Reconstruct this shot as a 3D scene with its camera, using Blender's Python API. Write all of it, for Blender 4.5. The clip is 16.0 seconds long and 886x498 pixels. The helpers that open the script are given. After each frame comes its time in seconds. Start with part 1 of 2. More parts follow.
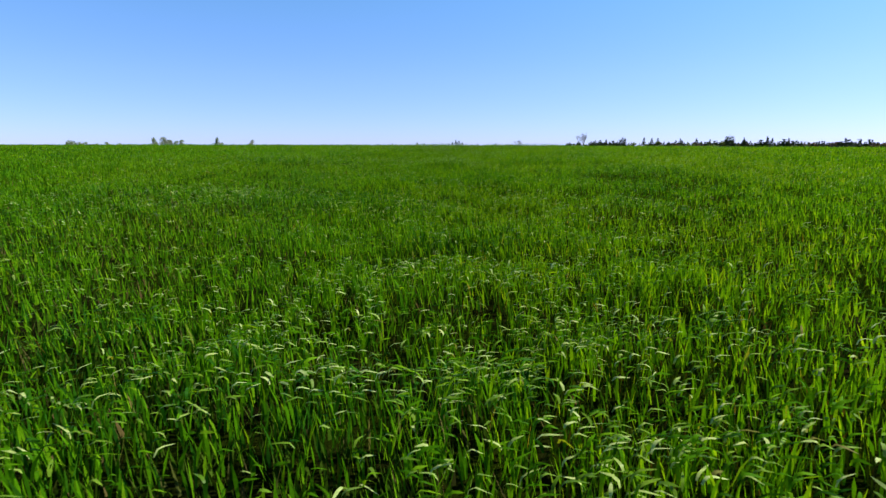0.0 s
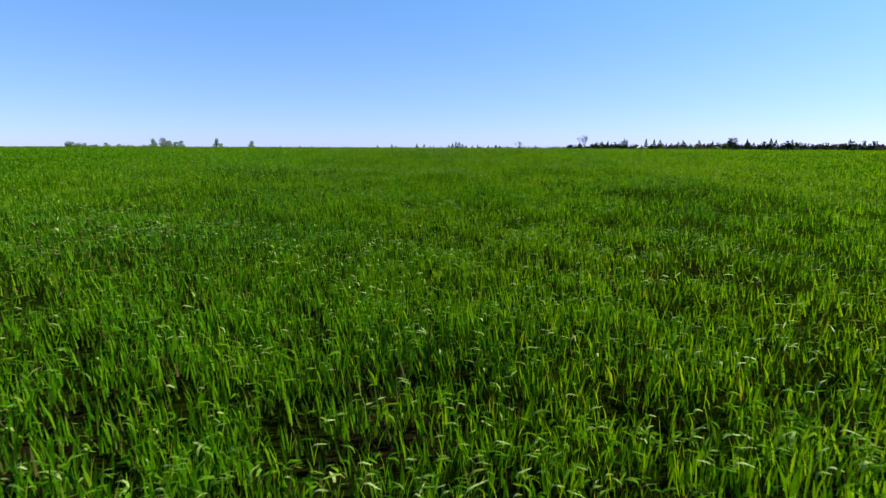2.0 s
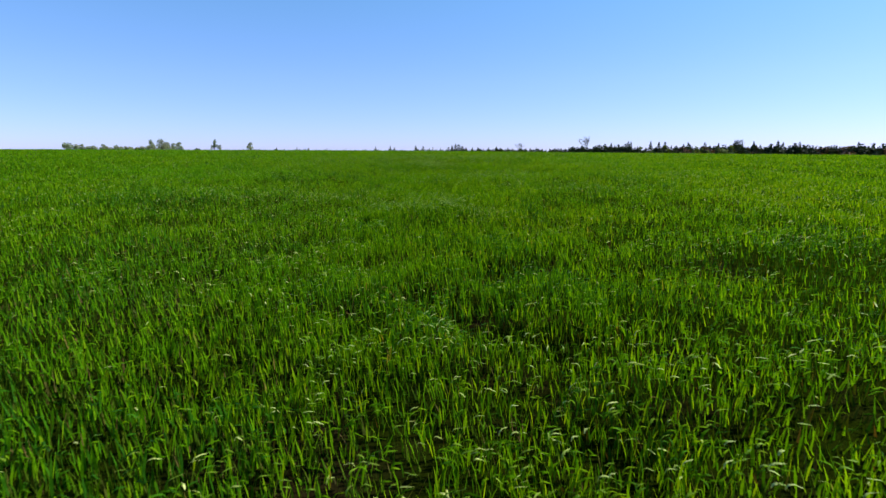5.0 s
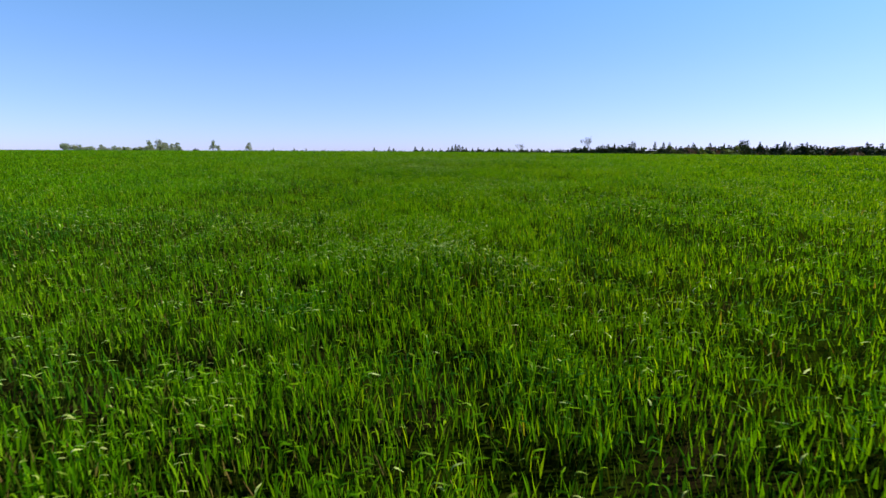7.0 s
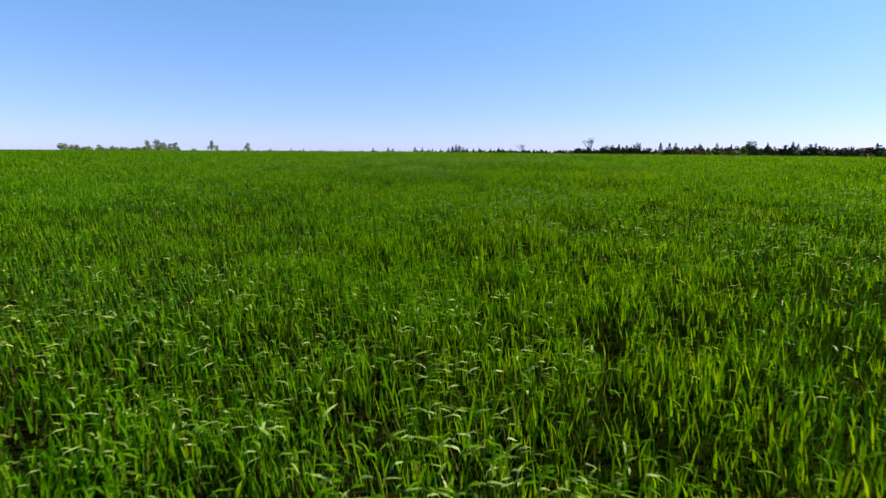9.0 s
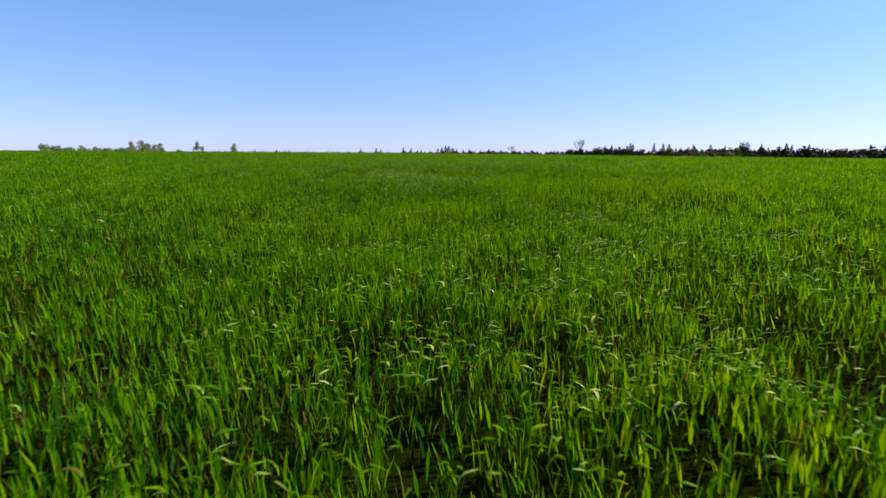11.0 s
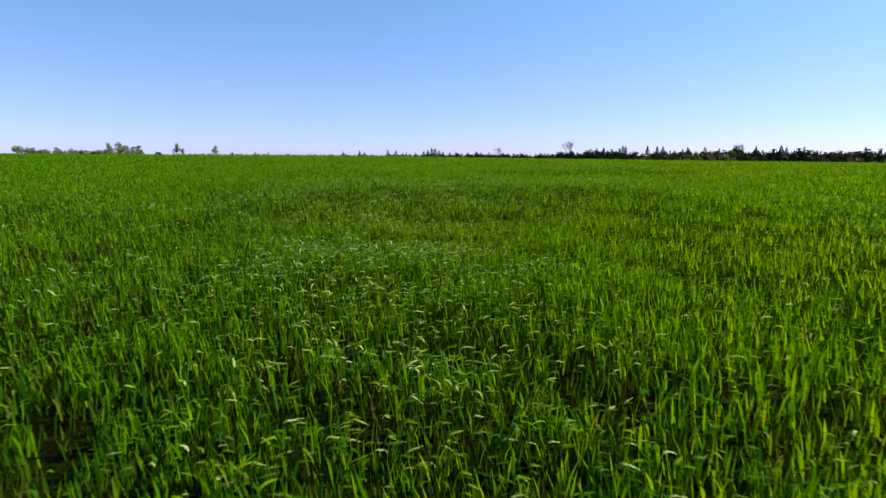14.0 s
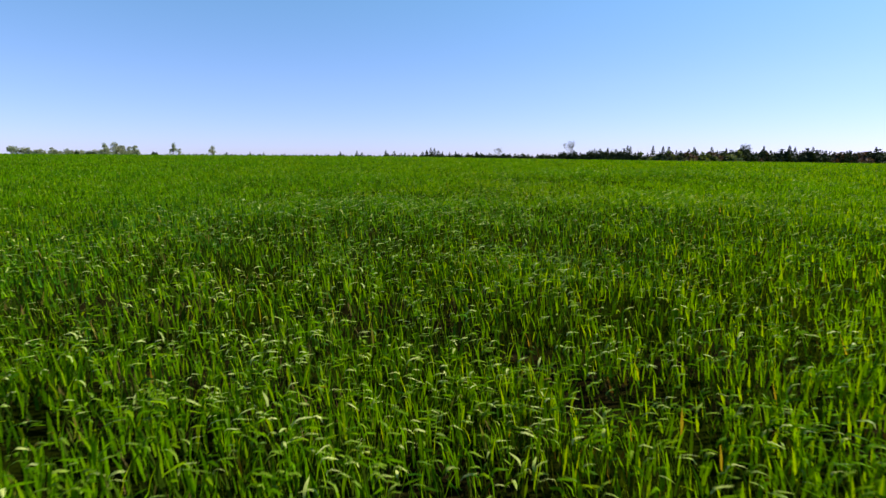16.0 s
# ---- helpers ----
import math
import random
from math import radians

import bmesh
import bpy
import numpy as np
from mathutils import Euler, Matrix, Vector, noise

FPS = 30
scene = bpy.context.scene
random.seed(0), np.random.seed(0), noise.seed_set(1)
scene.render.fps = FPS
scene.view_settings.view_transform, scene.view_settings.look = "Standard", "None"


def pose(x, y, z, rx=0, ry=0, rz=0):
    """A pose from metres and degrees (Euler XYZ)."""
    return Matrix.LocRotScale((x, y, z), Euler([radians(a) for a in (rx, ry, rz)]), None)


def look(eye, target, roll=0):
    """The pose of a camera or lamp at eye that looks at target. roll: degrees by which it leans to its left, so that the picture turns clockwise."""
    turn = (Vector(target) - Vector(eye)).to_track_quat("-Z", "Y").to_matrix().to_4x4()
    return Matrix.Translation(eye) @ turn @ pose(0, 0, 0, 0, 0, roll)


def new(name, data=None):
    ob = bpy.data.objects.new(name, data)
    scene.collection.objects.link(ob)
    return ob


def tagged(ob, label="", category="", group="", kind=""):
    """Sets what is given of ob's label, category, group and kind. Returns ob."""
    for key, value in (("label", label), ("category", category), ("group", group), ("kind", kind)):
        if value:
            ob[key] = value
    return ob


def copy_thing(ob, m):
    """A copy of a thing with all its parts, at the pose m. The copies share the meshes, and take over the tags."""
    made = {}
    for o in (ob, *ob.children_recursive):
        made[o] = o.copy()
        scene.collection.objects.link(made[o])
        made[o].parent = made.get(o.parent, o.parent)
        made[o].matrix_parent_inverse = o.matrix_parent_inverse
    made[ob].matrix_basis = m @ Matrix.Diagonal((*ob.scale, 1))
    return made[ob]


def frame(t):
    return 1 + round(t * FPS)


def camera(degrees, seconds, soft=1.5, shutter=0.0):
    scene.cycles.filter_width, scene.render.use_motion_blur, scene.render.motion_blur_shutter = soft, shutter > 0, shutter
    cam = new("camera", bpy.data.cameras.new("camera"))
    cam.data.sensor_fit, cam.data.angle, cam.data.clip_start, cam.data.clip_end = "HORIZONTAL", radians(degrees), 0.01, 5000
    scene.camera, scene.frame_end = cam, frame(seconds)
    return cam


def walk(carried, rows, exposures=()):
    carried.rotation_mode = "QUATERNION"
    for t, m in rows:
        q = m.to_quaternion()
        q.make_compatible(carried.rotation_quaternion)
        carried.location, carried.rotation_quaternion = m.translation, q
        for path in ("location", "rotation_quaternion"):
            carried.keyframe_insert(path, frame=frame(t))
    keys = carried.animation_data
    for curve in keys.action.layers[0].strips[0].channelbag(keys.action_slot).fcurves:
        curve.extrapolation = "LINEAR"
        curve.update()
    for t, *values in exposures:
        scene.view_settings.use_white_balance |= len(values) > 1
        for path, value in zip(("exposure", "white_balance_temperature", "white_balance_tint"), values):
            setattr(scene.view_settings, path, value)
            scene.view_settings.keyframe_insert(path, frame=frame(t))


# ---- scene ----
cam = camera(76.0, 16.0, soft=1.45, shutter=0.12)
# seconds, x, y, z, yaw, pitch, roll
PATH = [
    (0.0, -0.174, 0.590, 1.156, 0.132, -9.867, -0.028),
    (0.5, -0.138, 1.253, 1.095, 0.133, -9.888, -0.040),
    (1.0, -0.094, 2.042, 1.039, 0.145, -9.883, -0.044),
    (1.5, -0.031, 2.922, 1.142, 0.158, -9.880, -0.058),
    (2.0, 0.006, 3.855, 1.444, 0.160, -9.770, -0.082),
    (2.5, 0.038, 4.825, 1.669, 0.147, -9.722, -0.086),
    (3.0, 0.062, 5.886, 1.756, 0.152, -9.696, -0.088),
    (3.5, 0.093, 6.988, 1.822, 0.142, -9.670, -0.117),
    (4.0, 0.113, 8.167, 1.852, 0.140, -9.654, -0.129),
    (6.5, 0.307, 14.991, 2.113, 0.137, -9.629, -0.095),
    (7.0, 0.280, 16.464, 2.086, 0.140, -9.607, -0.104),
    (7.5, 0.234, 18.023, 2.039, 0.108, -9.586, -0.134),
    (8.0, 0.168, 19.649, 2.025, 0.111, -9.578, -0.150),
    (8.5, 0.122, 21.299, 2.007, 0.128, -9.551, -0.183),
    (9.0, 0.107, 22.955, 2.016, 0.137, -9.543, -0.199),
    (9.5, 0.098, 24.598, 2.008, 0.122, -9.523, -0.212),
    (12.0, -0.153, 33.132, 2.052, -1.866, -9.344, -0.180),
    (12.5, -0.166, 34.952, 2.203, -2.110, -9.314, -0.148),
    (13.0, -0.156, 36.714, 2.266, -2.348, -9.278, -0.184),
    (13.5, -0.140, 38.575, 2.341, -2.422, -9.236, -0.190),
    (14.0, -0.123, 40.349, 2.421, -2.419, -9.226, -0.208),
    (14.5, -0.120, 42.131, 2.487, -2.457, -9.227, -0.216),
    (15.0, -0.117, 43.977, 2.502, -2.503, -9.226, -0.218),
    (15.5, -0.111, 45.686, 2.521, -2.499, -9.224, -0.217),
    (16.0, -0.108, 47.399, 2.524, -2.537, -9.221, -0.216),
]
walk(cam, [(t, pose(x, y, z, 90 + pitch, roll, yaw)) for t, x, y, z, yaw, pitch, roll in PATH],
     [(0, 0.20, 6150, 10), (8, 0.20, 6500, 10), (16, 0.20, 6900, 10)])

# ---- world and sun ----
SUN_UP, SUN_TURN = 46.0, 80.0     # degrees of height, and to the right of straight ahead
world = bpy.data.worlds.new("world")
scene.world = world
world.use_nodes = True
wn, wl = world.node_tree.nodes, world.node_tree.links
sky = wn.new("ShaderNodeTexSky")
sky.sky_type, sky.sun_disc = "NISHITA", False
sky.sun_elevation, sky.sun_rotation = radians(SUN_UP), radians(SUN_TURN)
sky.altitude, sky.air_density, sky.dust_density, sky.ozone_density = 300, 0.6, 0.3, 2.5
balance = wn.new("ShaderNodeMix")
balance.data_type, balance.blend_type = "RGBA", "MULTIPLY"
balance.inputs[0].default_value = 1.0
way_up, height_in_sky, air = wn.new("ShaderNodeTexCoord"), wn.new("ShaderNodeSeparateXYZ"), wn.new("ShaderNodeValToRGB")
air.color_ramp.elements.new(0.12), air.color_ramp.elements.new(0.26)
for stop, (at, tint) in zip(air.color_ramp.elements, ((0.0, (0.86, 0.80, 1.20)), (0.12, (1.06, 1.14, 1.40)), (0.26, (1.10, 1.48, 1.58)), (1.0, (0.85, 1.20, 1.45)))):
    stop.position, stop.color = at, (*tint, 1)
wl.new(way_up.outputs["Generated"], height_in_sky.inputs[0])
wl.new(height_in_sky.outputs["Z"], air.inputs[0])
wl.new(air.outputs[0], balance.inputs[7])
wl.new(sky.outputs["Color"], balance.inputs[6])
wl.new(balance.outputs[2], wn["Background"].inputs["Color"])
wn["Background"].inputs["Strength"].default_value = 0.128
sun_data = bpy.data.lights.new("sun", "SUN")
sun_data.energy, sun_data.angle, sun_data.color = 6.2, radians(0.5), (1.0, 0.95, 0.84)
sun = new("sun", sun_data)
ax, el = radians(SUN_TURN), radians(SUN_UP)
sun.matrix_world = look((math.sin(ax) * math.cos(el) * 50, math.cos(ax) * math.cos(el) * 50, math.sin(el) * 50), (0, 0, 0))


# ---- materials ----
def material(name):
    m = bpy.data.materials.new(name)
    m.use_nodes = True
    return m, m.node_tree.nodes, m.node_tree.links, m.node_tree.nodes["Principled BSDF"]


def ramp(nodes, stops):
    r = nodes.new("ShaderNodeValToRGB")
    while len(r.color_ramp.elements) < len(stops):
        r.color_ramp.elements.new(0.5)
    for e, (at, colour) in zip(r.color_ramp.elements, stops):
        e.position, e.color = at, (*colour, 1)
    return r


def noise_node(nodes, links, scale, detail=3.0, rough=0.55):
    """Noise over places in metres."""
    geo = nodes.new("ShaderNodeNewGeometry")
    n = nodes.new("ShaderNodeTexNoise")
    n.inputs["Scale"].default_value, n.inputs["Detail"].default_value, n.inputs["Roughness"].default_value = scale, detail, rough
    links.new(geo.outputs["Position"], n.inputs["Vector"])
    return n


def mix_colour(nodes, links, fac, a, b, blend="MIX"):
    n = nodes.new("ShaderNodeMix")
    n.data_type, n.blend_type = "RGBA", blend
    for socket, value in ((n.inputs[0], fac), (n.inputs[6], a), (n.inputs[7], b)):
        if hasattr(value, "is_linked"):
            links.new(value, socket)
        elif isinstance(value, tuple):
            socket.default_value = (*value, 1)
        else:
            socket.default_value = value
    return n.outputs[2]


def leaf_material(name, stops, patch, thin=0.35, rough=0.45, gloss=0.5, patch_scale=0.35):
    """Leaves: each one its own shade, broad patches of another hue, and light through the blade."""
    m, nodes, links, bsdf = material(name)
    geo = nodes.new("ShaderNodeNewGeometry")
    shades = ramp(nodes, stops)
    links.new(geo.outputs["Random Per Island"], shades.inputs[0])
    broad = noise_node(nodes, links, patch_scale, 2.0)
    spread = ramp(nodes, [(0.42, (0, 0, 0)), (0.62, (1, 1, 1))])
    links.new(broad.outputs["Fac"], spread.inputs[0])
    colour = mix_colour(nodes, links, spread.outputs[0], shades.outputs[0], mix_colour(nodes, links, 1.0, shades.outputs[0], patch, "MULTIPLY"))
    grain = noise_node(nodes, links, 60.0, 2.0)
    streak = ramp(nodes, [(0.3, (0.8, 0.8, 0.8)), (0.7, (1.15, 1.15, 1.15))])
    links.new(grain.outputs["Fac"], streak.inputs[0])
    colour = mix_colour(nodes, links, 1.0, colour, streak.outputs[0], "MULTIPLY")
    links.new(colour, bsdf.inputs["Base Color"])
    bsdf.inputs["Roughness"].default_value = rough
    bsdf.inputs["Specular IOR Level"].default_value = gloss
    through_leaf = nodes.new("ShaderNodeBsdfTranslucent")
    links.new(mix_colour(nodes, links, 1.0, colour, (1.74, 1.40, 0.25), "MULTIPLY"), through_leaf.inputs["Color"])
    blend = nodes.new("ShaderNodeMixShader")
    blend.inputs[0].default_value = thin
    links.new(bsdf.outputs[0], blend.inputs[1])
    links.new(through_leaf.outputs[0], blend.inputs[2])
    links.new(blend.outputs[0], nodes["Material Output"].inputs["Surface"])
    return m


def soil_material():
    m, nodes, links, bsdf = material("soil")
    n = noise_node(nodes, links, 3.0, 6.0, 0.65)
    # near-black brown and olive: the deep shade between plants is put into the colour
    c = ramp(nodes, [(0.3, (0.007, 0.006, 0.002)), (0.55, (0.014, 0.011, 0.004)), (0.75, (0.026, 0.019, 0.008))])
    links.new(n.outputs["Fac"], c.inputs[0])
    dim_olive = noise_node(nodes, links, 0.7, 3.0)
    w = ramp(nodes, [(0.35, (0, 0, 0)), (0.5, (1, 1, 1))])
    links.new(dim_olive.outputs["Fac"], w.inputs[0])
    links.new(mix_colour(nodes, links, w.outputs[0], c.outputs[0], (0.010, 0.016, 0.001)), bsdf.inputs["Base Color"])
    place, split = nodes.new("ShaderNodeNewGeometry"), nodes.new("ShaderNodeSeparateXYZ")
    links.new(place.outputs["Position"], split.inputs[0])

    def reach(socket, low, high, both=False):
        if both:
            m_abs = nodes.new("ShaderNodeMath")
            m_abs.operation = "ABSOLUTE"
            links.new(socket, m_abs.inputs[0])
            socket = m_abs.outputs[0]
        r = nodes.new("ShaderNodeMapRange")
        r.inputs["From Min"].default_value, r.inputs["From Max"].default_value = low, high
        links.new(socket, r.inputs["Value"])
        return r.outputs[0]

    covered = None
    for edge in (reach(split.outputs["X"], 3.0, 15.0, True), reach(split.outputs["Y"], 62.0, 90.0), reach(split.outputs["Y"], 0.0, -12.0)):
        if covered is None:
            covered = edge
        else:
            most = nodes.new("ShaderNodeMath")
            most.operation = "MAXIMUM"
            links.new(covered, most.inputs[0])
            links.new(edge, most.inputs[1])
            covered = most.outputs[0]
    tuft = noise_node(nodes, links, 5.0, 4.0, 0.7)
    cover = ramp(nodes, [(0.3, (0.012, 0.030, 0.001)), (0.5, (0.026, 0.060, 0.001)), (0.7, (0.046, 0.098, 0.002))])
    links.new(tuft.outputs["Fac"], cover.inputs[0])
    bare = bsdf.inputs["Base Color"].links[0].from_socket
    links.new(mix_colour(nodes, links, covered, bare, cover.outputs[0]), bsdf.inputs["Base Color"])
    bsdf.inputs["Roughness"].default_value = 0.95
    bsdf.inputs["Specular IOR Level"].default_value = 0.0
    fine = noise_node(nodes, links, 25.0, 5.0, 0.7)
    bump = nodes.new("ShaderNodeBump")
    bump.inputs["Strength"].default_value, bump.inputs["Distance"].default_value = 0.8, 0.03
    links.new(fine.outputs["Fac"], bump.inputs["Height"])
    links.new(bump.outputs[0], bsdf.inputs["Normal"])
    return m


def bark_material(name, dark, light):
    m, nodes, links, bsdf = material(name)
    n = noise_node(nodes, links, 6.0, 5.0, 0.7)
    c = ramp(nodes, [(0.35, dark), (0.7, light)])
    links.new(n.outputs["Fac"], c.inputs[0])
    links.new(c.outputs[0], bsdf.inputs["Base Color"])
    bsdf.inputs["Roughness"].default_value = 0.9
    bump = nodes.new("ShaderNodeBump")
    bump.inputs["Strength"].default_value = 0.6
    links.new(n.outputs["Fac"], bump.inputs["Height"])
    links.new(bump.outputs[0], bsdf.inputs["Normal"])
    return m


WHEAT = leaf_material("wheat_leaf", [(0.0, (0.014, 0.060, 0.0010)), (0.3, (0.049, 0.155, 0.0012)), (0.75, (0.100, 0.264, 0.0018)),
                                     (0.990, (0.175, 0.330, 0.0050)), (0.997, (0.20, 0.18, 0.04)), (1.0, (0.22, 0.18, 0.05))],
                      (1.2, 1.02, 0.9), 0.46, 0.48, 0.02, 0.12)
# waxy flag leaves; their palest tones are sky glint painted into the base colour
WAXY_GLINT = leaf_material("waxy_glint_wheat_leaf", [(0.0, (0.065, 0.14, 0.005)), (0.5, (0.14, 0.24, 0.016)), (1.0, (0.42, 0.50, 0.16))],
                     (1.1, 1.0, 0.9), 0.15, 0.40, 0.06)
# low leaves: some browned with age, all darkened to hold the crop's inner shade
AGED_SHADE = leaf_material("aged_shaded_wheat_leaf", [(0.0, (0.016, 0.042, 0.003)), (0.55, (0.034, 0.080, 0.004)), (0.85, (0.050, 0.092, 0.008)), (1.0, (0.105, 0.080, 0.030))],
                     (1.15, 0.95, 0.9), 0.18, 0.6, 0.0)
LUSH = leaf_material("lush_wheat_leaf", [(0.0, (0.010, 0.048, 0.0030)), (0.5, (0.024, 0.104, 0.0040)), (1.0, (0.050, 0.175, 0.0060))],
                     (1.1, 1.0, 0.9), 0.34, 0.45, 0.03)
SHADED_SOIL = soil_material()
CEDAR = leaf_material("cedar_foliage", [(0.0, (0.010, 0.022, 0.010)), (0.6, (0.020, 0.040, 0.016)), (1.0, (0.040, 0.062, 0.022))], (1.3, 1.1, 0.8), 0.1, 0.8, 0.2, 0.15)
SPRING = leaf_material("spring_foliage", [(0.0, (0.060, 0.100, 0.030)), (0.6, (0.100, 0.150, 0.045)), (1.0, (0.150, 0.190, 0.070))], (1.1, 1.0, 1.0), 0.3, 0.7, 0.2, 0.05)
# sage leaves of the far trees, with the distance haze mixed into their colour
HAZED_SAGE = leaf_material("hazed_foliage", [(0.0, (0.17, 0.22, 0.15)), (0.6, (0.23, 0.29, 0.20)), (1.0, (0.32, 0.37, 0.26))], (1.1, 1.0, 1.0), 0.25, 0.8, 0.2, 0.05)
TWIGS = leaf_material("bare_twigs", [(0.0, (0.080, 0.055, 0.042)), (0.6, (0.130, 0.095, 0.075)), (1.0, (0.190, 0.140, 0.110))], (1.1, 0.95, 0.9), 0.1, 0.85, 0.2, 0.1)
BARK = bark_material("bark", (0.035, 0.026, 0.020), (0.12, 0.095, 0.075))
GREY_BARK = bark_material("grey_bark", (0.18, 0.165, 0.15), (0.36, 0.33, 0.31))


# ---- building helpers ----
def part(name, bm, mat, parent, label=""):
    me = bpy.data.meshes.new(name)
    bm.to_mesh(me)
    bm.free()
    me.materials.append(mat)
    ob = new(name, me)
    ob.parent = parent
    return tagged(ob, label)


def smooth_between(a, b, v):
    u = np.clip((v - a) / (b - a), 0, 1)
    return u * u * (3 - 2 * u)


LATTICE = np.random.RandomState(5).rand(256, 256)


def value_noise(x, y):
    """Smooth noise, 0 to 1, with a cell of one unit."""
    xi, yi = np.floor(x).astype(int), np.floor(y).astype(int)
    u, v = x - xi, y - yi
    u, v = u * u * (3 - 2 * u), v * v * (3 - 2 * v)
    at = lambda a, b: LATTICE[a % 256, b % 256]
    return (at(xi, yi) * (1 - u) + at(xi + 1, yi) * u) * (1 - v) + (at(xi, yi + 1) * (1 - u) + at(xi + 1, yi + 1) * u) * v


RISE_Y = np.array([-4000, -40, 0, 10, 22, 40, 52, 75, 105, 150, 220, 340, 600, 950, 1500, 4500.0])
RISE_Z = np.array([-3.0, -0.4, 0, 0.13, 0.63, 1.12, 1.44, 1.79, 2.08, 2.38, 2.49, 2.68, 2.2, 1.5, -3.0, -12.0])


def canopy_height(x, y):
    """The height of the crop's top: a long swell, falling away to the right beyond it."""
    x, y = np.asarray(x, float), np.asarray(y, float)
    z = sum(np.interp(y + o, RISE_Y, RISE_Z) for o in (-6, -3, 0, 3, 6)) / 5
    fall = np.interp(y, [30, 150, 270, 400, 900], [0.0, 0.0088, 0.0185, 0.0185, 0.006])
    right = (x + np.sqrt(x * x + 400)) / 2 - 10
    left = (np.sqrt(x * x + 400) - x) / 2 - 10
    return z - fall * np.minimum(right, 500) + 0.12 * fall * np.minimum(left, 300)


CROP = 0.52     # height of the plants


def ground_height(x, y):
    crop = 1 - smooth_between(300, 360, np.asarray(y, float))
    return canopy_height(x, y) - CROP * crop


# ---- ground ----
def build_ground():
    xs = np.concatenate([-np.geomspace(4500, 12, 36), np.linspace(-10, 10, 21), np.geomspace(12, 4500, 36)])
    ys = np.concatenate([[-4000, -1500, -500, -200, -80, -30, -15], np.arange(-8, 80, 1.0), np.arange(80, 380, 5.0), np.geomspace(385, 4500, 30)])
    gx, gy = np.meshgrid(xs, ys)
    gz = ground_height(gx, gy) + 0.05 * (value_noise(gx * 0.9, gy * 0.9) - 0.5)
    nx, ny = len(xs), len(ys)
    faces = [(j * nx + i, j * nx + i + 1, (j + 1) * nx + i + 1, (j + 1) * nx + i) for j in range(ny - 1) for i in range(nx - 1)]
    me = bpy.data.meshes.new("ground")
    me.from_pydata(np.stack([gx, gy, gz], -1).reshape(-1, 3).tolist(), [], faces)
    me.shade_smooth()
    me.materials.append(SHADED_SOIL)
    tagged(new("ground", me), "gently rolling soil of a crop field, darkened with painted gap shade", "ground", kind="structure")


build_ground()

# ---- crop ----
END_Y = 48.0
LEAVES = 4      # on one plant


def crop_distance(x, y):
    """How near the plan's central strip comes to a place, for the fineness of the crop there."""
    beyond = np.maximum(y - END_Y, 0)
    return np.maximum(2.4, np.maximum(np.hypot(x, beyond), np.abs(x) * 1.6))


def scatter(rng, x0, x1, y0, y1, cell, wide):
    """Places of leaves on a grid of cells, thinner with the distance."""
    cx, cy = np.meshgrid(np.arange(x0, x1, cell), np.arange(y0, y1, cell))
    cx, cy = cx.ravel() + cell / 2, cy.ravel() + cell / 2
    keep = (np.abs(cx) < 0.86 * (cy + 4) + 6) & wide(cx, cy)
    cx, cy = cx[keep], cy[keep]
    d = crop_distance(cx, cy)
    rate = 1020 * (2.4 / d) ** 0.82 * np.minimum(16 / d, 1) ** 1.12 * cell * cell
    rate = rate * np.where(cy < 1.0, 0.3, 1.0)
    clumps = 0.5 * value_noise(cx * 1.7, cy * 1.7) + 0.5 * value_noise(cx * 3.9 + 5, cy * 3.9)
    patchy = 1 - smooth_between(3, 14, d)
    rate = rate * (1 - patchy + patchy * (0.36 + 0.98 * smooth_between(0.28, 0.6, clumps)))
    n = rng.poisson(rate / LEAVES)
    px, py = np.repeat(cx, n), np.repeat(cy, n)
    px, py = px + (rng.rand(len(px)) - 0.5) * cell, py + (rng.rand(len(py)) - 0.5) * cell
    px, py = np.repeat(px, LEAVES), np.repeat(py, LEAVES)
    loose = 0.010 * crop_distance(px, py)
    return px + rng.normal(0, 1, len(px)) * loose, py + rng.normal(0, 1, len(py)) * loose


# lusher, taller spots that the wind has bent: x, y, and how far they reach
MOUNDS = ((-4.0, 12.2, 2.2, 1.5), (0.6, 24.0, 1.3, 1.0), (5.5, 19.5, 2.0, 1.3), (-7.0, 27.0, 2.6, 1.6), (-1.6, 46.0, 2.2, 1.6), (1.0, 57.0, 6.5, 4.0), (12.0, 75.0, 6.0, 4.0))


def mound(x, y):
    return np.minimum(sum(np.exp(-((x - mx) / rx) ** 2 - ((y - my) / ry) ** 2) for mx, my, rx, ry in MOUNDS), 1)


# stretches where the wind has turned most leaves over
GUSTS = ((-2.0, 5.0, 3.6, 3.4), (2.0, 3.6, 2.0, 1.6), (-5.5, 12.0, 3.0, 3.0), (4.0, 13.0, 2.0, 2.5), (-3.5, 27.5, 2.2, 1.8), (0.5, 36.5, 4.0, 1.6), (-3.0, 42.0, 2.5, 3.0), (0.0, 51.5, 3.2, 3.0), (-4.0, 53.5, 2.5, 3.5))


def gust(x, y):
    return np.minimum(sum(np.exp(-((x - gx) / rx) ** 2 - ((y - gy) / ry) ** 2) for gx, gy, rx, ry in GUSTS), 1)


def bent_share(x, y):
    """The share of leaves that hang over."""
    windy = smooth_between(0.3, 0.8, value_noise(x / 2.9 + 90, y / 3.7 + 3))
    return np.minimum(0.10 + 0.09 * windy + 0.13 * mound(x, y) + 0.07 * gust(x, y) + 0.09 * smooth_between(5, 16, crop_distance(x, y)), 0.32)


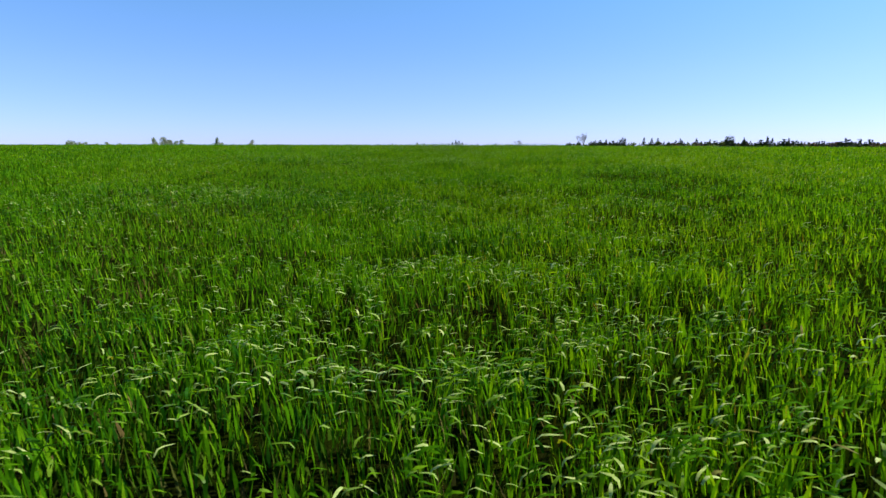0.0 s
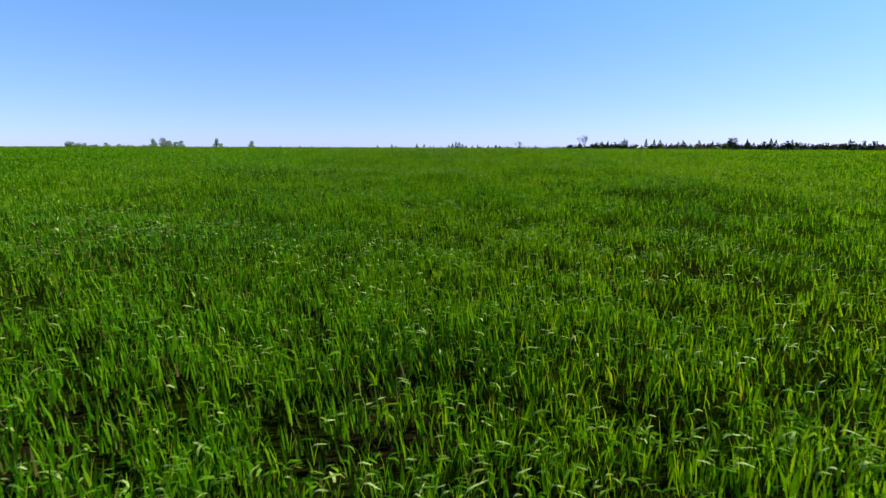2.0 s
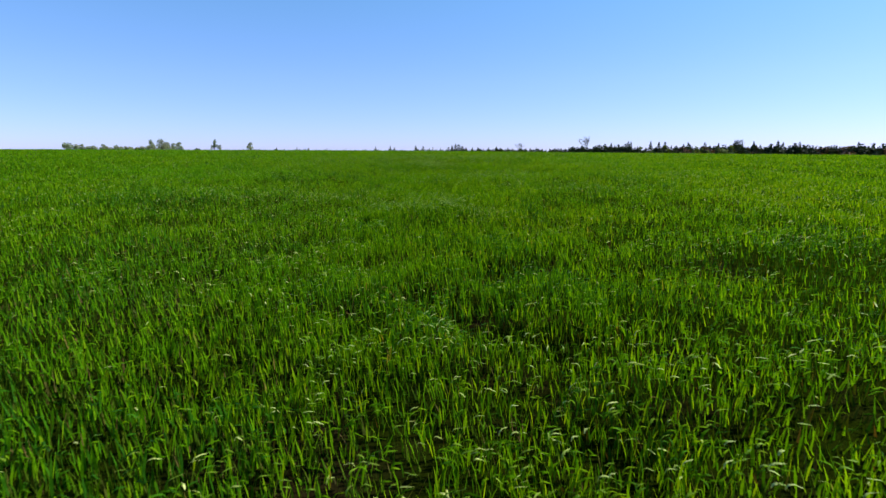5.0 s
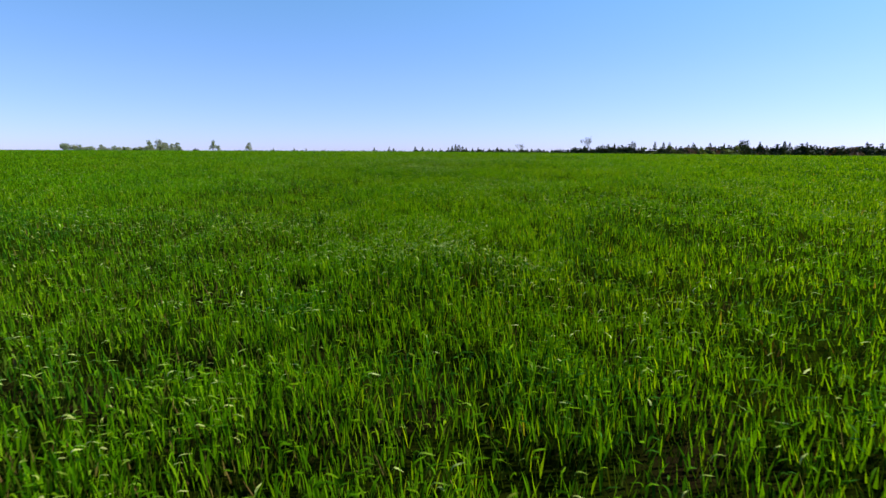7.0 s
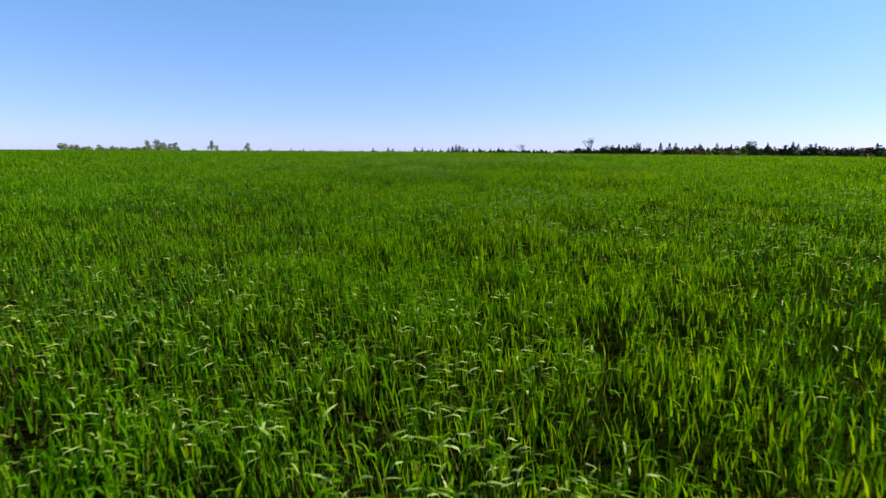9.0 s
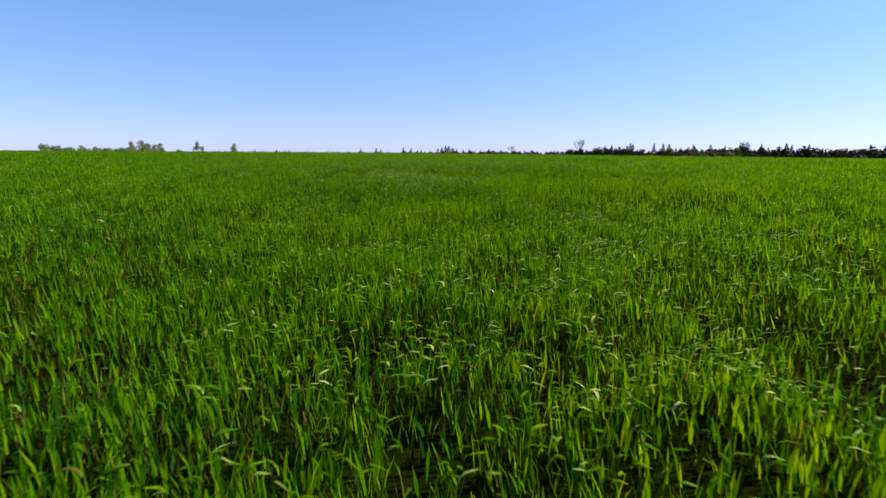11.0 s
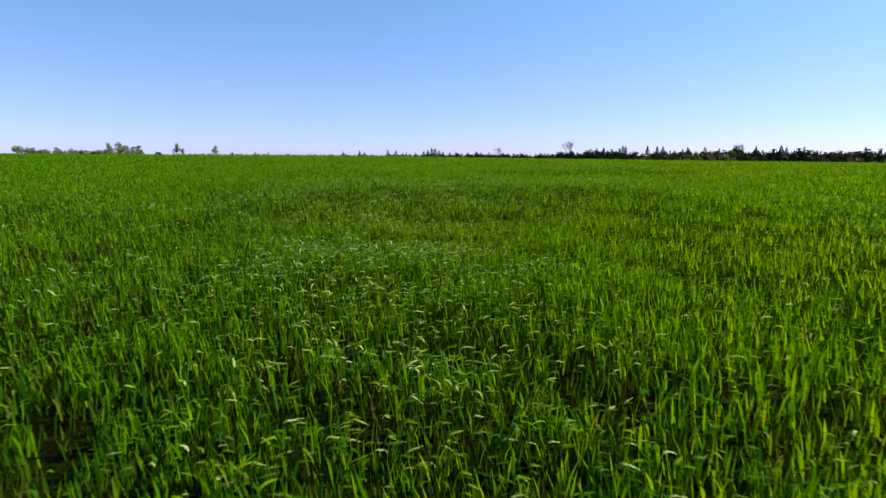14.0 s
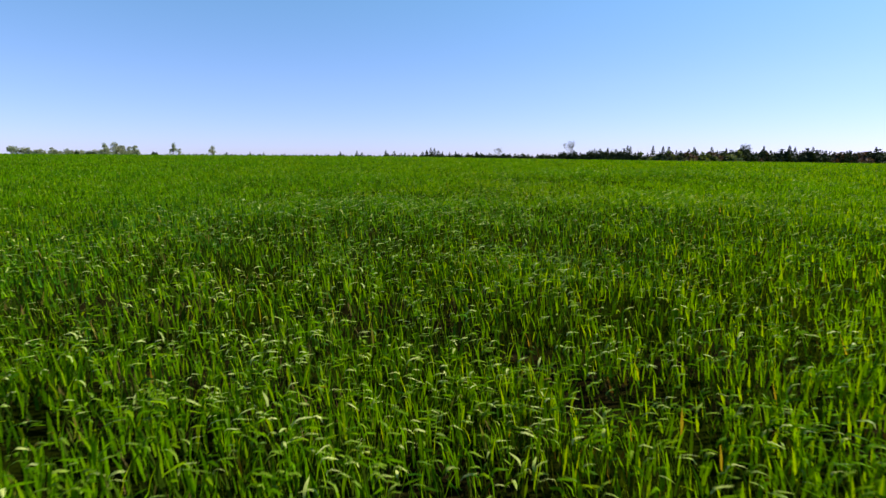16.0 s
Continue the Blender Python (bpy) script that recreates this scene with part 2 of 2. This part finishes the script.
def leaves_mesh(rng, x, y, segs, way):
    """Ribbons: stiff upright blades, or flag leaves that rise and fold over flat with the wind."""
    n = len(x)
    droop, low = way == "flag", way == "inner"
    d = crop_distance(x, y)
    far = np.maximum(d / 2.4, 1.0)
    broad = smooth_between(0.25, 0.75, value_noise(x / 2.7 + 40, y / 4.1 + 11))
    tuft = smooth_between(0.22, 0.78, 0.6 * value_noise(x / 0.75 + 7, y / 0.75) + 0.4 * value_noise(x / 0.3, y / 0.3 + 9))
    tall = CROP * (0.52 + 0.26 * broad + 0.50 * tuft + 0.46 * mound(x, y))
    bent = bent_share(x, y)
    base = tall * np.where(low, 0.05 + 0.32 * rng.rand(n), np.where(droop, 0.70 + 0.32 * rng.rand(n), 0.30 + 0.14 * smooth_between(1.5, 6, far) + (0.42 - 0.06 * smooth_between(1.5, 6, far)) * rng.rand(n)))
    length = np.where(droop, (0.06 + 0.065 * rng.rand(n)) * (1 + 0.5 * smooth_between(2, 7, far)), 0.09 + 0.10 * rng.rand(n)) * np.clip(far / 20, 1, 40) ** 0.2
    start = radians(1) * np.where(droop, 4 + 16 * rng.rand(n), 1 + 9 * rng.rand(n))
    end = np.where(droop, radians(76) + radians(38) * rng.rand(n), start + radians(1) + radians(26) * rng.rand(n) ** 1.6)
    pick = rng.rand(n)
    turn = np.where(pick < (0.74 if droop else 0.3), rng.normal(-0.05, 0.42, n), np.where(pick < 0.8, rng.normal(3.1, 0.5, n), rng.rand(n) * 2 * np.pi))
    width = (0.0105 + 0.0105 * rng.rand(n)) * far ** 0.24 * np.maximum(far / 7, 1) ** 0.42
    # share of flag leaves that get the painted glint
    waxy_glint = (rng.rand(n) < np.clip(3.0 * bent - 0.26, 0.08, 0.6) / far ** 0.2) & droop
    width = width * np.where(low, 1.35, 0.82 if droop else 1.0)
    rich = smooth_between(0.58, 0.80, value_noise(x / 1.3 + 31, y / 1.6 + 17))
    lush = rng.rand(n) < np.minimum(0.46 * mound(x, y) + 0.38 * rich, 0.6)
    twist = rng.normal(0, 0.42, n) * np.where(waxy_glint, 0.5, 1.0)
    out, side = np.stack([np.cos(turn), np.sin(turn)], -1), np.stack([-np.sin(turn), np.cos(turn)], -1)
    rows = segs + 1
    shape = np.interp(np.linspace(0, 1, rows), [0, 0.25, 0.6, 0.85, 1.0], [0.6 if segs > 1 else 1.0, 1.0, 0.95, 0.6, 0.08])
    fold = 0.30 + 0.22 * rng.rand(n)
    v = np.zeros((n, rows, 2, 3))
    r, z = np.zeros(n), base + ground_height(x, y)
    for k in range(rows):
        u = k / segs
        share = smooth_between(fold - 0.3, fold + 0.3, np.full(n, u)) if droop else u ** 1.4
        lean = start + (end - start) * share
        if k:
            step = length / segs
            r, z = r + np.sin(lean) * step, z + np.cos(lean) * step
        w = width * shape[k] / 2
        flat, up = np.cos(twist * (0.4 + u)), np.sin(twist * (0.4 + u))
        wx = side[:, 0] * flat - out[:, 0] * np.cos(lean) * up
        wy = side[:, 1] * flat - out[:, 1] * np.cos(lean) * up
        wz = np.sin(lean) * up
        for s, sign in enumerate((-1, 1)):
            v[:, k, s, 0] = x + out[:, 0] * r + sign * w * wx
            v[:, k, s, 1] = y + out[:, 1] * r + sign * w * wy
            v[:, k, s, 2] = z + sign * w * wz
    first = (np.arange(n) * rows * 2)[:, None] + np.arange(segs)[None, :] * 2
    quads = np.stack([first, first + 1, first + 3, first + 2], -1)
    return v.reshape(-1, 3), quads.reshape(-1, 4), np.repeat(np.where(waxy_glint, 1, np.where(low, 2, np.where(lush, 3, 0))), segs)


def build_crop():
    rng = np.random.RandomState(11)
    near = scatter(rng, -2.5, 2.5, -1.5, 54, 0.25, lambda x, y: y > -2)
    side = scatter(rng, -7, 7, -1.5, 56, 0.25, lambda x, y: (np.abs(x) > 2.5) | (y > 54))
    mid = scatter(rng, -80, 80, -10, 110, 1.0, lambda x, y: ~((np.abs(x) < 7) & (y > -1.5) & (y < 56)))
    far = scatter(rng, -320, 320, 110, 335, 3.0, lambda x, y: y > 0)
    verts, quads, kinds, at = [], [], [], 0
    for (x, y), bent_segs, straight_segs in ((near, 4, 2), (side, 2, 1), (mid, 2, 1), (far, 1, 1)):
        reach = crop_distance(x, y) / 2.4
        hang = rng.rand(len(x)) < bent_share(x, y)
        # low leaves in the shade-darkened colour, fading out away from the strip
        inner = ~hang & (rng.rand(len(x)) < 0.46 * (1 - smooth_between(2.5, 9.0, reach)))
        for pick, segs, way in ((hang, bent_segs, "flag"), (inner, 1, "inner"), (~hang & ~inner, straight_segs, "blade")):
            v, q, kind = leaves_mesh(rng, x[pick], y[pick], segs, way)
            verts.append(v), quads.append(q + at), kinds.append(kind)
            at += len(v)
    verts, quads = np.concatenate(verts), np.concatenate(quads)
    me = bpy.data.meshes.new("wheat_crop")
    me.vertices.add(len(verts))
    me.vertices.foreach_set("co", verts.astype(np.float32).ravel())
    me.loops.add(quads.size)
    me.loops.foreach_set("vertex_index", quads.astype(np.int32).ravel())
    me.polygons.add(len(quads))
    me.polygons.foreach_set("loop_start", np.arange(0, quads.size, 4, dtype=np.int32))
    me.update(calc_edges=True)
    me.shade_smooth()
    me.materials.append(WHEAT)
    me.materials.append(WAXY_GLINT)
    me.materials.append(AGED_SHADE)
    me.materials.append(LUSH)
    me.polygons.foreach_set("material_index", np.concatenate(kinds).astype(np.int32))
    tagged(new("wheat_crop", me), "dense green young wheat with long drooping glossy leaves", "crop", kind="stuff")


build_crop()


# ---- trees ----
def tube(bm, a, b, ra, rb, sides=5):
    """A tapered branch from a to b."""
    a, b = Vector(a), Vector(b)
    q = (b - a).to_track_quat("Z", "Y")
    rings = []
    for p, r in ((a, ra), (b, rb)):
        rings.append([bm.verts.new(p + q @ Vector((math.cos(i * math.tau / sides) * r, math.sin(i * math.tau / sides) * r, 0))) for i in range(sides)])
    for i in range(sides):
        j = (i + 1) % sides
        bm.faces.new((rings[0][i], rings[0][j], rings[1][j], rings[1][i]))
    bm.faces.new(rings[1])
    bm.faces.new(rings[0][::-1])


def spray(bm, rng, p, size, up=0.3):
    """A small ragged sprig of foliage."""
    d = Vector((rng.gauss(0, 1), rng.gauss(0, 1), rng.gauss(up, 0.7))).normalized()
    s = d.cross(Vector((rng.gauss(0, 1), rng.gauss(0, 1), rng.gauss(0, 1)))).normalized()
    p, k = Vector(p), size * rng.uniform(0.6, 1.3)
    vs = [bm.verts.new(p + d * a * k + s * b * k) for a, b in ((-0.5, 0.1), (0.0, -0.35), (0.7, 0.0), (0.1, 0.38))]
    bm.faces.new(vs)


def cedar(seed, height, girth):
    rng = random.Random(seed)
    root = new("cedar_tree")
    bm = bmesh.new()
    tube(bm, (0, 0, -0.3), (rng.uniform(-0.1, 0.1), 0, height * 0.9), 0.13, 0.02)
    for i in range(14):
        z, a = height * rng.uniform(0.08, 0.8), rng.uniform(0, math.tau)
        r = girth * (1 - z / height) * 0.8
        tube(bm, (0, 0, z), (math.cos(a) * r, math.sin(a) * r, z + r * 0.35), 0.03, 0.008, 4)
    part("trunk", bm, BARK, root)
    bm = bmesh.new()
    lumps = [(rng.uniform(0, math.tau), rng.uniform(0.1, 0.85), rng.uniform(0.7, 1.25)) for _ in range(12)]
    for i in range(440):
        u = rng.random() ** 1.35
        a = rng.uniform(0, math.tau)
        r = girth * (0.05 + (1 - u) ** 0.85) * min(1, 0.55 + u * 3.5)
        for la, lu, lk in lumps:
            if abs(u - lu) < 0.1 and math.cos(a - la) > 0.6:
                r *= lk
        r *= rng.random() ** 0.35
        spray(bm, rng, (math.cos(a) * r, math.sin(a) * r, 0.12 + u * height), 0.42 * (1.1 - 0.6 * u), 0.8)
    for i in range(8):
        spray(bm, rng, (0, 0, height * (0.93 + 0.012 * i)), 0.22, 2.5)
    part("crown", bm, CEDAR, root)
    return root


def branch(bm, rng, p, d, length, r, depth, tips):
    e = p + d * length
    tube(bm, p, e, r, r * 0.62, 4 if depth < 3 else 5)
    if depth == 0:
        tips.append(e)
        return
    for _ in range(rng.choice((2, 3, 3))):
        nd = (d + Vector((rng.gauss(0, 0.3), rng.gauss(0, 0.3), rng.gauss(0.3, 0.15)))).normalized()
        branch(bm, rng, p + d * length * rng.uniform(0.6, 1.0), nd, length * rng.uniform(0.7, 0.95), r * 0.58, depth - 1, tips)


def bare_tree(seed, height, name="bare_tree"):
    rng = random.Random(seed)
    root = new(name)
    bm, tips = bmesh.new(), []
    tube(bm, (0, 0, -0.3), (0.1, 0, height * 0.16), height * 0.03, height * 0.024, 6)
    for i in range(6):
        a = i * math.tau / 6 + rng.uniform(-0.4, 0.4)
        lean = rng.uniform(0.15, 0.7)
        branch(bm, rng, Vector((0.1, 0, height * rng.uniform(0.1, 0.16))), Vector((math.cos(a) * lean, math.sin(a) * lean, 1)).normalized(), height * 0.25, height * 0.011, 3, tips)
    part("trunk", bm, GREY_BARK, root)
    bm = bmesh.new()
    for t in tips:
        for _ in range(3):
            d = Vector((rng.gauss(0, 0.6), rng.gauss(0, 0.6), rng.uniform(0.2, 1))).normalized()
            tube(bm, t, t + d * height * rng.uniform(0.05, 0.11), height * 0.0026, height * 0.0012, 3)
    part("crown", bm, GREY_BARK, root)
    return root


def leafy_tree(seed, height, spread_, mat, name="leafy_tree", low=0.25, count=900, size=0.6):
    """A broad crown of leaf sprigs in uneven clumps on real limbs."""
    rng = random.Random(seed)
    root = new(name)
    bm, clumps = bmesh.new(), []
    tube(bm, (0, 0, -0.4), (0, 0, height * 0.4), height * 0.035, height * 0.022, 6)
    for i in range(18):
        a, k = rng.uniform(0, math.tau), rng.random() ** 0.6
        top = Vector((math.cos(a) * spread_ * 0.72 * k, math.sin(a) * spread_ * 0.72 * k, height * (low + (0.82 - low) * (1 - 0.75 * k * k) * rng.uniform(0.35 if low < 0.2 else 0.6, 1.05))))
        tube(bm, (0, 0, height * rng.uniform(0.15, 0.38)), top, height * 0.014, height * 0.004, 4)
        clumps.append((top, spread_ * rng.uniform(0.22, 0.38)))
    part("trunk", bm, BARK, root)
    bm = bmesh.new()
    for i in range(count):
        c, r = rng.choice(clumps)
        d = Vector((rng.gauss(0, 1), rng.gauss(0, 1), rng.gauss(0, 0.75))).normalized() * r * rng.random() ** 0.4
        p = c + d
        spray(bm, rng, (p.x, p.y, max(p.z, 0.15)), size, 0.4)
    part("crown", bm, mat, root)
    return root


def plant(proto, x, y, scale, turn, label, category, group, wide=1.0):
    ob = copy_thing(proto, pose(x, y, float(ground_height(x, y)) - 0.05, 0, 0, turn))
    ob.scale = (scale * wide, scale * wide, scale)
    return tagged(ob, label, category, group)


def remove(proto):
    for o in (*proto.children_recursive, proto):
        bpy.data.objects.remove(o)


def line_y(x):
    """Where the line of trees behind the field runs."""
    return float(np.interp(x, [-160, 10, 40, 95, 150, 230, 420], [352, 340, 325, 272, 296, 300, 310]))


def build_trees():
    rng = random.Random(21)
    cedars = [cedar(s, 5.0, g) for s, g in ((1, 1.25), (2, 0.95), (3, 1.5), (4, 1.1), (5, 0.8), (6, 1.7))]
    # the thick row on the right
    x = 74.0
    while x < 330:
        tall = rng.uniform(0.68, 0.94) if rng.random() < 0.75 else rng.uniform(0.95, 1.2)
        plant(rng.choice(cedars), x, line_y(x) + rng.uniform(-2, 5), tall * float(np.interp(x, [80, 110, 150, 220], [1.1, 1.15, 1.45, 1.65])), rng.uniform(0, 360), "dark green narrow cedar in the windbreak behind the field", "tree", "cedars of the windbreak", rng.uniform(0.85, 1.35))
        x += rng.uniform(0.9, 2.3)
    # the thinner row in the middle, in clumps
    for x, s in ((-98, 0.5), (-86, 0.55), (-79, 0.5), (-68, 0.4), (-57, 0.4), (-39.5, 0.68), (-31, 0.6), (-28.5, 0.45), (-16.2, 0.66), (-12, 0.6), (-8.5, 0.4), (-6.5, 0.5),
                 (-2, 0.45), (2.5, 0.6), (4.6, 0.75), (6.6, 0.95), (8.4, 0.9), (10.5, 0.7), (12.5, 0.6), (16, 0.55), (19, 0.65), (22, 0.5), (25, 0.6), (29, 0.7), (31, 0.6),
                 (35, 0.6), (41, 0.55), (46, 0.6), (50, 0.5), (55, 0.6), (60, 0.65), (63, 0.6), (68, 0.75), (71, 0.8)):
        plant(rng.choice(cedars), x, line_y(x) + rng.uniform(-1, 1), s * (0.72 if x < -35 else 0.95), rng.uniform(0, 360), "small dark cedar standing behind the green field", "tree", "scattered cedars", rng.uniform(1.4, 2.1))
    for p in cedars:
        remove(p)
    # undergrowth between the cedars
    shrubs = [leafy_tree(s, 2.4, 2.2, m, "shrub", 0.0, 460, 0.46) for s, m in ((31, CEDAR), (32, TWIGS), (33, SPRING), (34, CEDAR))]
    x = -130.0
    while x < 335:
        if x < 100:
            kind = rng.choice((0, 3, 3, 2) if x > 78 else (0, 3))
        elif x < 150:
            kind = rng.choice((0, 1, 2, 2, 3))
        elif x < 225:
            kind = rng.choice((0, 0, 3, 3, 1))
        else:
            kind = rng.choice((1, 1, 3))
        s = rng.uniform(0.75, 1.2) * float(np.interp(x, [-130, -30, 0, 20, 60, 80, 150, 220], [0.30, 0.36, 0.5, 0.8, 1.3, 1.85, 2.4, 3.0]))
        plant(shrubs[kind], x, line_y(x) + rng.uniform(0, 4), s, rng.uniform(0, 360),
              ("dark evergreen shrub under the cedars", "bare brown twiggy shrub in the windbreak", "fresh green spring shrub in the windbreak", "dark evergreen shrub under the cedars")[kind], "shrub", "windbreak shrubs")
        x += rng.uniform(1.0, 1.9) if x > 60 else rng.uniform(1.3, 2.4) if x > 0 else rng.uniform(1.2, 3.0)
    for p in shrubs:
        remove(p)
    # single trees that stand out
    big = leafy_tree(41, 10.5, 4.6, CEDAR, "evergreen_tree", 0.25, 1500, 0.55)
    tagged(big, "broad dark evergreen tree rising above the windbreak", "tree")
    big.matrix_world = pose(150, 306, float(ground_height(150, 306)))
    bare = bare_tree(42, 14.0)
    tagged(bare, "tall bare grey tree behind the cedar row", "tree")
    bare.matrix_world = pose(106, 442, float(ground_height(106, 442)))
    bare = bare_tree(43, 10.5)
    tagged(bare, "pale bare tree far behind the field", "tree")
    bare.matrix_world = pose(70, 545, float(ground_height(70, 545)))
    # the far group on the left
    far = [leafy_tree(sd, 17.0, w, HAZED_SAGE, "leafy_tree", 0.15, n, 1.25) for sd, w, n in ((51, 9.5, 1100), (52, 7.0, 520), (53, 5.5, 360))]
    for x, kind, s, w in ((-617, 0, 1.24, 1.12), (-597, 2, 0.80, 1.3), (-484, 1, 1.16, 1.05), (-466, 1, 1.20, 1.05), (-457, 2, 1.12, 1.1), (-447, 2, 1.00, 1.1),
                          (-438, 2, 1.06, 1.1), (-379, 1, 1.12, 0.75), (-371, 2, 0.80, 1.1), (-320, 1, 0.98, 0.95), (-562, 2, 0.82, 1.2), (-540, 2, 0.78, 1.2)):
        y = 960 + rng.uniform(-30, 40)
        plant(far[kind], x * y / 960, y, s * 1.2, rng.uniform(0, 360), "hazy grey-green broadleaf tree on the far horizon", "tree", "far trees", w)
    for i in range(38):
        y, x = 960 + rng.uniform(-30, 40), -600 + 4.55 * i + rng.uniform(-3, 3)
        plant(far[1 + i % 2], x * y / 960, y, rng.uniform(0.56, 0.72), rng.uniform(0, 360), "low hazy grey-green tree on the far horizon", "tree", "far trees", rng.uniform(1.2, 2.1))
    dusky = leafy_tree(54, 11.0, 4.0, CEDAR, "evergreen_tree", 0.1, 420, 1.0)
    for x, s in ((-524, 0.95), (-508, 0.88), (-502, 0.84), (-497, 0.84), (-409, 0.95), (-405, 0.85)):
        plant(dusky, x * 0.93, 893, s, rng.uniform(0, 360), "dark round evergreen far beyond the field", "tree", "far evergreens", rng.uniform(0.8, 1.2))
    remove(dusky)
    for p in far:
        remove(p)


build_trees()
